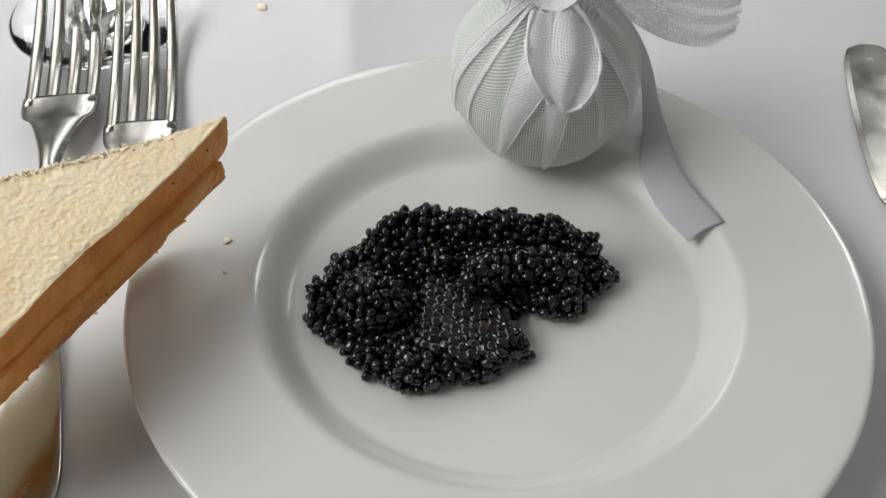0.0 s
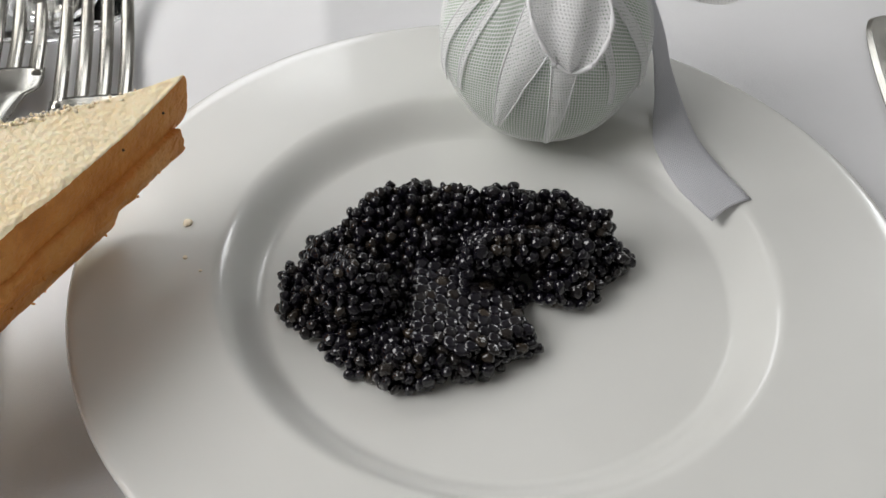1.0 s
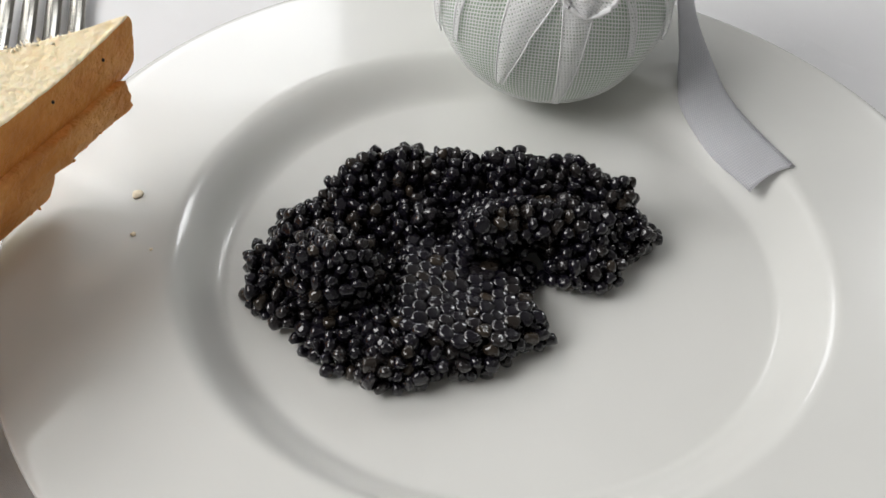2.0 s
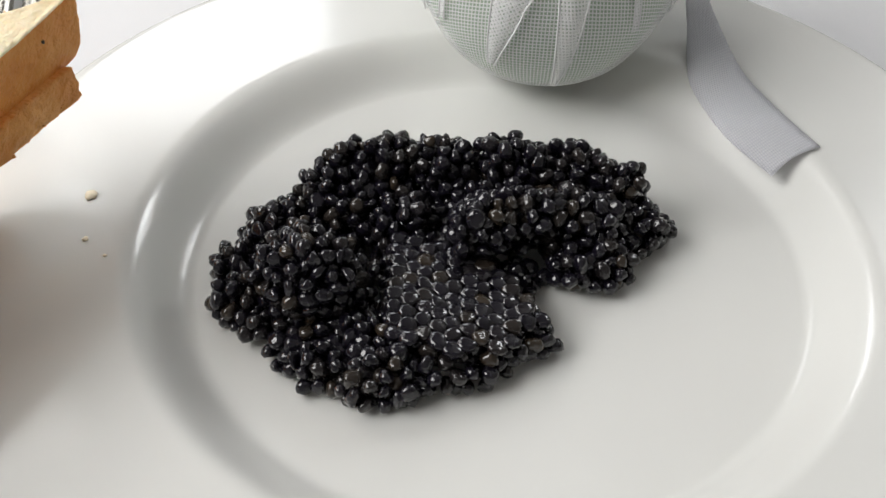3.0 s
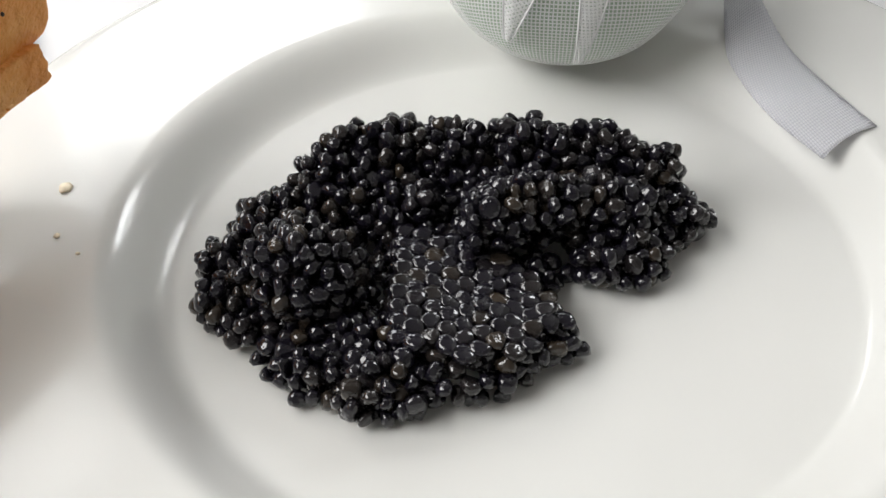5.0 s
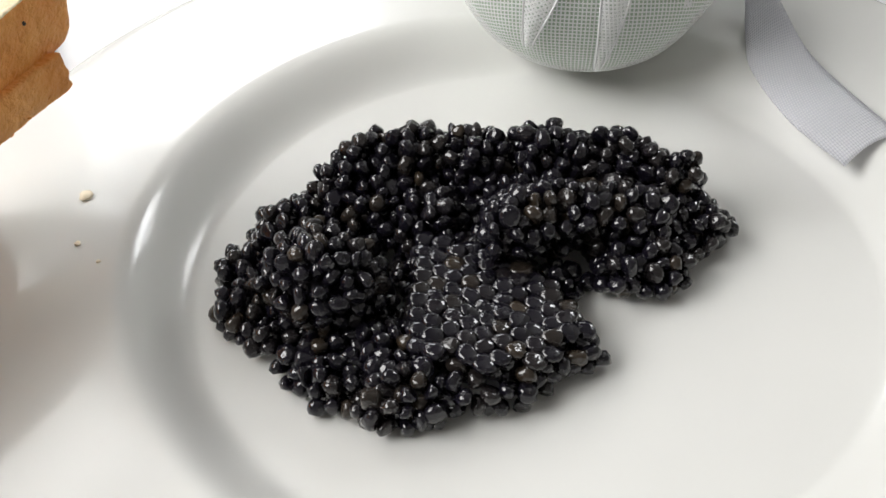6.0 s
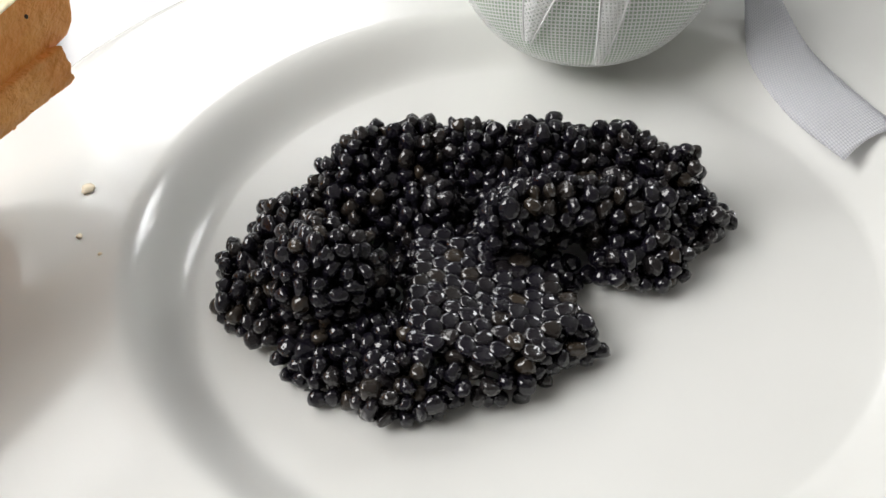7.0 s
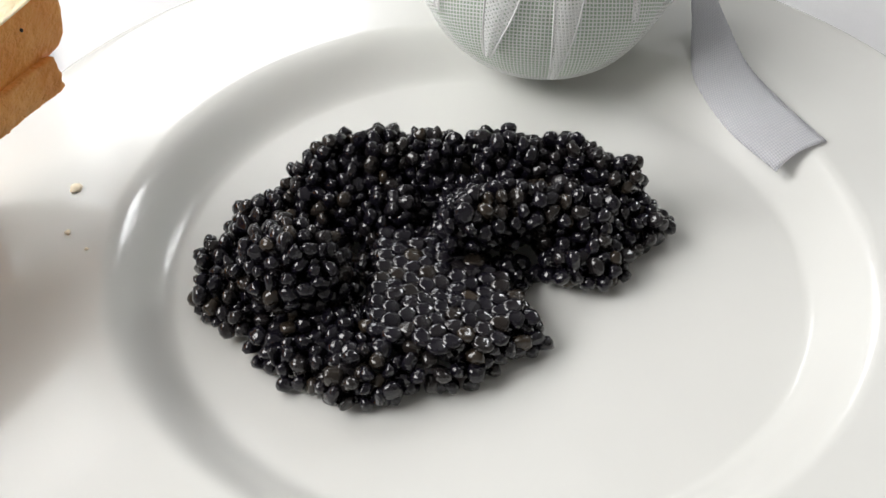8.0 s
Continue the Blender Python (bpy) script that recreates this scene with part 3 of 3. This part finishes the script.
ribbon_strip(
    [(0.0130, 0.0745, 0.0725), (0.0235, 0.0760, 0.0640), (0.0330, 0.0785, 0.0500), (0.0405, 0.0800, 0.0350), (0.0432, 0.0740, 0.0225), (0.0428, 0.0620, 0.0188), (0.0430, 0.0512, 0.0186), (0.0485, 0.0350, 0.0184), (0.0580, 0.0246, 0.0160)],
    [(0.0140, 0.0790, 0.0745), (0.0265, 0.0800, 0.0670), (0.0372, 0.0815, 0.0530), (0.0440, 0.0840, 0.0380), (0.0480, 0.0815, 0.0260), (0.0518, 0.0690, 0.0215), (0.0550, 0.0555, 0.0205), (0.0608, 0.0436, 0.0200), (0.0690, 0.0324, 0.0184)], curl=0.0006)


def gauze_tail():
    """A loose end of the gauze that sticks out sideways from the neck and ends in a torn edge."""
    low = spline([(0.0130, 0.0760, 0.0720), (0.0260, 0.0775, 0.0650), (0.0380, 0.0790, 0.0560), (0.0490, 0.0785, 0.0520), (0.0600, 0.0800, 0.0505), (0.0690, 0.0840, 0.0540)], 10)
    high = spline([(0.0130, 0.0800, 0.0770), (0.0260, 0.0850, 0.0740), (0.0390, 0.0890, 0.0680), (0.0510, 0.0890, 0.0650), (0.0630, 0.0900, 0.0640), (0.0700, 0.0930, 0.0640)], 10)
    bm, rows, across = bmesh.new(), [], 16
    for j, (a, b) in enumerate(zip(low, high)):
        s = j / (len(low) - 1)
        rows.append([a.lerp(b, i / across) + Vector((0, -0.0016 * s, 0.0006)) * math.sin(i * 1.3 + 3 * s) for i in range(across + 1)])
    rows[-1] = [p + Vector((0.002 * noise.noise((i * 0.9, 3.0, 0.0)), 0, 0)) for i, p in enumerate(rows[-1])]
    grid_faces(bm, rows)
    ob = under_bundle(part("gauze_tail", bm, GAUZE_FOLD, label="sheer torn end of the gauze"))
    strip_uv(ob, across + 1)


gauze_tail()
bm = bmesh.new()
tube(bm, [LEMON_AT + Vector((0.0056 * math.cos(a * math.pi / 20), 0.0056 * math.sin(a * math.pi / 20), 0.0725)) for a in range(40)], 0.0016, 8)
under_bundle(part("ribbon_knot", bm, SATIN))
set_uv(bpy.data.objects["ribbon_knot"], lambda p: (p.x, p.z))


# ---- the bread ----
def bread_slice(name, tip, edge_a, edge_b, length_a, length_b, thick, round_, rough, seed, mats, z, lift):
    """A triangular slice: tip, the headings of its two edges, and its thickness. Outer faces are crust or crumb."""
    A = Vector((math.cos(radians(edge_a)), math.sin(radians(edge_a)), 0))
    B = Vector((math.cos(radians(edge_b)), math.sin(radians(edge_b)), 0))
    tip = Vector((*tip, 0))
    corners = [tip, tip + A * length_a, tip + B * length_b]
    # outline with rounded corners, evenly stepped
    ring = []
    cuts = (0.0022, 0.010, 0.010)
    for i, p in enumerate(corners):
        q0, q1 = corners[i - 1], corners[(i + 1) % 3]
        a, b = p + (q0 - p).normalized() * cuts[i], p + (q1 - p).normalized() * cuts[i]
        for k in range(7):
            t = k / 6
            ring.append(a.lerp(p, t).lerp(p.lerp(b, t), t))
        nxt = corners[(i + 1) % 3]
        end = nxt + (p - nxt).normalized() * cuts[(i + 1) % 3]
        steps = max(4, int((end - b).length / 0.0011))
        ring += [b.lerp(end, k / steps) for k in range(1, steps)]
    centre = sum(corners, Vector()) / 3
    n = len(ring)
    bm = bmesh.new()
    rows = []
    # side profile, bottom to top, then inwards over the top face
    for k in range(13):
        a = -math.pi / 2 + math.pi * k / 12
        inset = round_ * (1 - math.cos(a) ** 0.8)
        zz = thick / 2 * math.sin(a) if round_ > 0.001 else thick * (k / 12 - 0.5)
        row = []
        for i, p in enumerate(ring):
            d = (centre - p).normalized()
            w = noise.noise(Vector((p.x * 420, p.y * 420, zz * 420 + seed * 7))) * rough + noise.noise(Vector((p.x * 70, p.y * 70, zz * 70 + seed))) * rough * 1.6
            row.append(p + d * (inset + w) + Vector((0, 0, zz)))
        rows.append(row)
    top = []
    for s in (0.04, 0.08, 0.13, 0.18, 0.24, 0.30, 0.37, 0.44, 0.52, 0.6, 0.7, 0.8, 0.9):
        row = []
        for p in rows[-1]:
            q = Vector((p.x, p.y, 0)).lerp(centre, s)
            w = noise.noise(Vector((q.x * 300, q.y * 300, seed))) * 0.00012 + noise.noise(Vector((q.x * 60, q.y * 60, seed))) * 0.0005
            row.append(Vector((q.x, q.y, thick / 2 + w)))
        top.append(row)
    v = grid_faces(bm, rows + top, True)
    side_faces = 12 * n
    bm.faces.new(v[-1])
    bm.faces.new(v[0][::-1])
    bmesh.ops.recalc_face_normals(bm, faces=bm.faces)
    # lean: the far left side lies lower
    axis = Vector((-0.37, -0.93, 0)).normalized()
    m = Matrix.Translation((*BREAD_EDGE, z)) @ Matrix.Rotation(radians(-BREAD_LEAN), 4, axis) @ Matrix.Translation((-BREAD_EDGE[0], -BREAD_EDGE[1], 0))
    if lift:
        for v in bm.verts:
            v.co.z += lift * max(0.0, 1 - (Vector((v.co.x, v.co.y, 0)) - tip).length / 0.03) ** 2
    bm.transform(m)
    root = new(name)
    crust = bm.copy()
    for mesh, keep_side in ((bm, False), (crust, True)):
        mesh.faces.ensure_lookup_table()
        bmesh.ops.delete(mesh, geom=[f for i, f in enumerate(mesh.faces) if (i < side_faces + (-n if lift else 3 * n)) != keep_side], context="FACES")
    part("crumb_face", bm, mats[0], root)
    part("crust_edge", crust, mats[1], root)
    # torn bits standing along the cut edge, and seeds baked into the crust
    rng = random.Random(seed)
    bits = bmesh.new()
    for _ in range(260 if lift else 25):
        k = rng.choice((12, 12, 13)) if lift else rng.choice((0, 1, 2))
        p = (rows + top)[k][rng.randrange(7, n // 3) if lift else rng.randrange(2 * n // 3, n)] + Vector((rng.gauss(0, 0.0004), rng.gauss(0, 0.0004), rng.gauss(0.0001, 0.0002)))
        made = bmesh.ops.create_icosphere(bits, subdivisions=1, radius=rng.uniform(0.0002, 0.0006), matrix=m @ Matrix.Translation(p) @ Euler((rng.random() * 3, rng.random() * 3, 0)).to_matrix().to_4x4() @ Matrix.Diagonal((1.6, 0.8, 0.7, 1)))
    part("crumb_edge", bits, CRUMB_BIT if lift else mats[1], root)
    return root


CRUMB_BIT = material("loose_crumb", (0.95, 0.85, 0.66), 0.9)[0]
SEED = material("dark_seed", (0.03, 0.02, 0.015), 0.6)[0]
BREAD_EDGE, BREAD_LEAN = (-0.082, 0.013), 9.0
slices = (
    ("top", (-0.0815, 0.0165), 0.0150, 0.0022, 0.0004, 0.0505, [CRUMB, CRUST], "top triangle of toast with pale crumb and brown crust"),
    ("middle", (-0.0829, 0.0122), 0.0085, 0.0006, 0.0013, 0.0420, [CRUMB, CRUST], "torn rough triangle of toast in the middle of a stack"),
    ("bottom", (-0.0985, 0.0005), 0.0165, 0.0040, 0.0004, 0.0275, [CRUMB, CRUST], "bottom triangle of toast leaning on the plate rim"),
)
for i, (which, tip, thick, round_, rough, z, mats, label) in enumerate(slices):
    ob = bread_slice("toast_slice", tip, 214, 248, 0.10, 0.115, thick, round_, rough, i + 1, mats, z, 0.0035 if which == "top" else 0.0)
    tagged(ob, label, "bread", "stack of toast triangles")
    if which == "top":
        for at in ((-0.0846, 0.0042, 0.0562), (-0.0906, -0.0097, 0.0555)):
            bm = bmesh.new()
            bmesh.ops.create_icosphere(bm, subdivisions=2, radius=0.00032, matrix=Matrix.Translation(at) @ Matrix.Diagonal((1, 1, 1.3, 1)))
            part("seed", bm, SEED, ob, "dark baked seed")


def crumb_piece(x, y, z, size, seed, label):
    bm = bmesh.new()
    bmesh.ops.create_icosphere(bm, subdivisions=2, radius=size)
    for v in bm.verts:
        v.co *= 1 + 0.5 * noise.noise(v.co / size * 1.3 + Vector((seed, 0, 0)))
        v.co.z *= 0.35
    bm.transform(Matrix.Translation((x, y, z + size * 0.2)))
    tagged(part("bread_crumb", bm, CRUMB_BIT), label, "crumb", "scattered crumbs")


# ---- cutlery ----
def flat_bar(stations, thick, sides=12):
    """A loft along y: each station is y, x, z, half width, thickness factor."""
    sections = []
    for y, x, z, w, k in stations:
        sections.append([Vector((x + w * math.copysign(abs(math.cos(a)) ** 0.8, math.cos(a)), y, z + thick * k / 2 * math.sin(a))) for a in (2 * math.pi * i / sides for i in range(sides))])
    return loft(sections)


def fork(at, turn, length, width):
    """A four-tined fork lying tines up; its shoulder is at the given place."""
    root = new("table_fork")
    root.matrix_world = pose(*at, 0, 0, turn)
    w = width / 2
    st = [(-length * 0.62, 0, 0.0016, 0.001, 0.6), (-length * 0.615, 0, 0.0017, w * 0.55, 0.8), (-length * 0.58, 0, 0.0018, w * 0.84, 1), (-length * 0.5, 0, 0.002, w * 0.78, 1.1),
          (-length * 0.35, 0, 0.004, w * 0.48, 1.2), (-length * 0.2, 0, 0.008, w * 0.27, 1.5), (-length * 0.12, 0, 0.0085, w * 0.28, 1.5), (-0.012, 0, 0.0065, w * 0.62, 1.1), (-0.006, 0, 0.0055, w * 0.92, 1.0), (0.0, 0, 0.005, w, 1.0), (0.006, 0, 0.0048, w, 1.0)]
    fine = spline([(a, b, c) for a, b, c, _, _ in st], 5)
    extra = spline([(d, e, 0) for *_, d, e in st], 5)
    bm = flat_bar([(p.x, p.y, p.z, max(q.x, 0.0006), q.y) for p, q in zip(fine, extra)], 0.0024, 16)
    part("handle", bm, STEEL, root)
    for k in range(4):
        x = (k - 1.5) * width * 0.262
        path = spline([(0.001, x * 0.98, 0.0049), (0.02, x * 1.0, 0.0046), (0.038, x * 0.99, 0.0060), (0.058, x * 0.97, 0.0095), (0.074, x * 0.95, 0.014)], 5)
        bm = flat_bar([(p.x, p.y, p.z, (0.0022 - 0.0007 * (i / len(path)) ** 3) * width / 0.024, 1.0 - 0.4 * i / len(path)) for i, p in enumerate(path)], 0.0021, 12)
        part("tine", bm, STEEL, root)
    return tagged(root, "polished steel table fork with four tines on the cloth", "fork", "cutlery beside the plate")


fork((-0.1315, 0.0645, 0.0008), 14.0, 0.098, 0.0262)
fork((-0.1645, 0.0750, 0.0008), 15.0, 0.275, 0.0275)


def table_knife(at, turn):
    root = new("table_knife")
    root.matrix_world = pose(*at, 0, 0, turn)
    outline = spline([(0.0, 0.0920, 0), (-0.0050, 0.0912, 0), (-0.0088, 0.0875, 0), (-0.0112, 0.075, 0), (-0.0122, 0.045, 0), (-0.0108, 0.012, 0), (-0.0070, 0.0, 0), (0.0075, 0.0, 0), (0.0092, 0.03, 0), (0.0095, 0.074, 0), (0.0080, 0.0872, 0), (0.0048, 0.0912, 0), (0.0012, 0.0920, 0)], 8)
    bm = bmesh.new()
    low, high = [], []
    for p in outline:
        low.append(Vector((p.x, p.y, 0.0010)))
        high.append(Vector((p.x * 0.86, p.y if p.y < 0.05 else 0.05 + (p.y - 0.05) * 0.97, 0.0030)))
    mid = [Vector((p.x, p.y, 0.0018)) for p in outline]
    v = grid_faces(bm, [low, mid, high], True)
    bm.faces.new(v[-1])
    bm.faces.new(v[0][::-1])
    bmesh.ops.recalc_face_normals(bm, faces=bm.faces)
    part("blade", bm, STEEL, root, smooth=False)
    st = [(0.004, 0, 0.0022, 0.0070, 0.9), (-0.006, 0, 0.003, 0.0052, 1.4), (-0.03, 0, 0.0035, 0.0062, 1.8), (-0.08, 0, 0.0035, 0.0080, 2.0), (-0.112, 0, 0.003, 0.0078, 1.6), (-0.116, 0, 0.003, 0.004, 1.2)]
    part("handle", flat_bar(st, 0.003, 16), STEEL, root)
    return tagged(root, "polished steel table knife with a rounded blade", "knife", "cutlery beside the plate")


table_knife((0.1365, 0.0640, 0.0008), 1.0)


# ---- the wine glass behind the forks ----
glass = tagged(new("wine_glass"), "clear stemmed glass whose round foot stands on the cloth", "glass")
glass.location = (-0.1690, 0.1345, 0.0026)
for name, profile in (
        ("foot", [(0.0, 0.0), (0.0335, 0.0), (0.0352, 0.0006), (0.0358, 0.0016), (0.0350, 0.0026), (0.0290, 0.0034), (0.0180, 0.0052), (0.0080, 0.0090), (0.0050, 0.0140), (0.0, 0.0141)]),
        ("stem", [(0.0, 0.0142), (0.0049, 0.0142), (0.0038, 0.03), (0.0036, 0.06), (0.0045, 0.08), (0.0, 0.0801)]),
        ("bowl", [(0.0, 0.0802), (0.012, 0.083), (0.028, 0.1), (0.035, 0.125), (0.033, 0.16), (0.0295, 0.185), (0.0287, 0.185), (0.0322, 0.16), (0.034, 0.125), (0.027, 0.101), (0.011, 0.085), (0.0, 0.083)])):
    part(name, lathe(profile, 96), GLASS, glass).visible_shadow = False


# ---- crumbs ----
crumb_piece(-0.0840, 0.0052, 0.0180, 0.0013, 1, "small pale bread crumb on the plate rim")
crumb_piece(-0.0815, -0.0075, 0.0180, 0.0006, 2, "tiny bread crumb on the plate rim")
crumb_piece(-0.0765, -0.0115, 0.0178, 0.0004, 4, "tiny bread crumb on the plate rim")
crumb_piece(-0.1060, 0.1460, 0.0050, 0.0022, 3, "yellowish crumb lying on the white tablecloth")
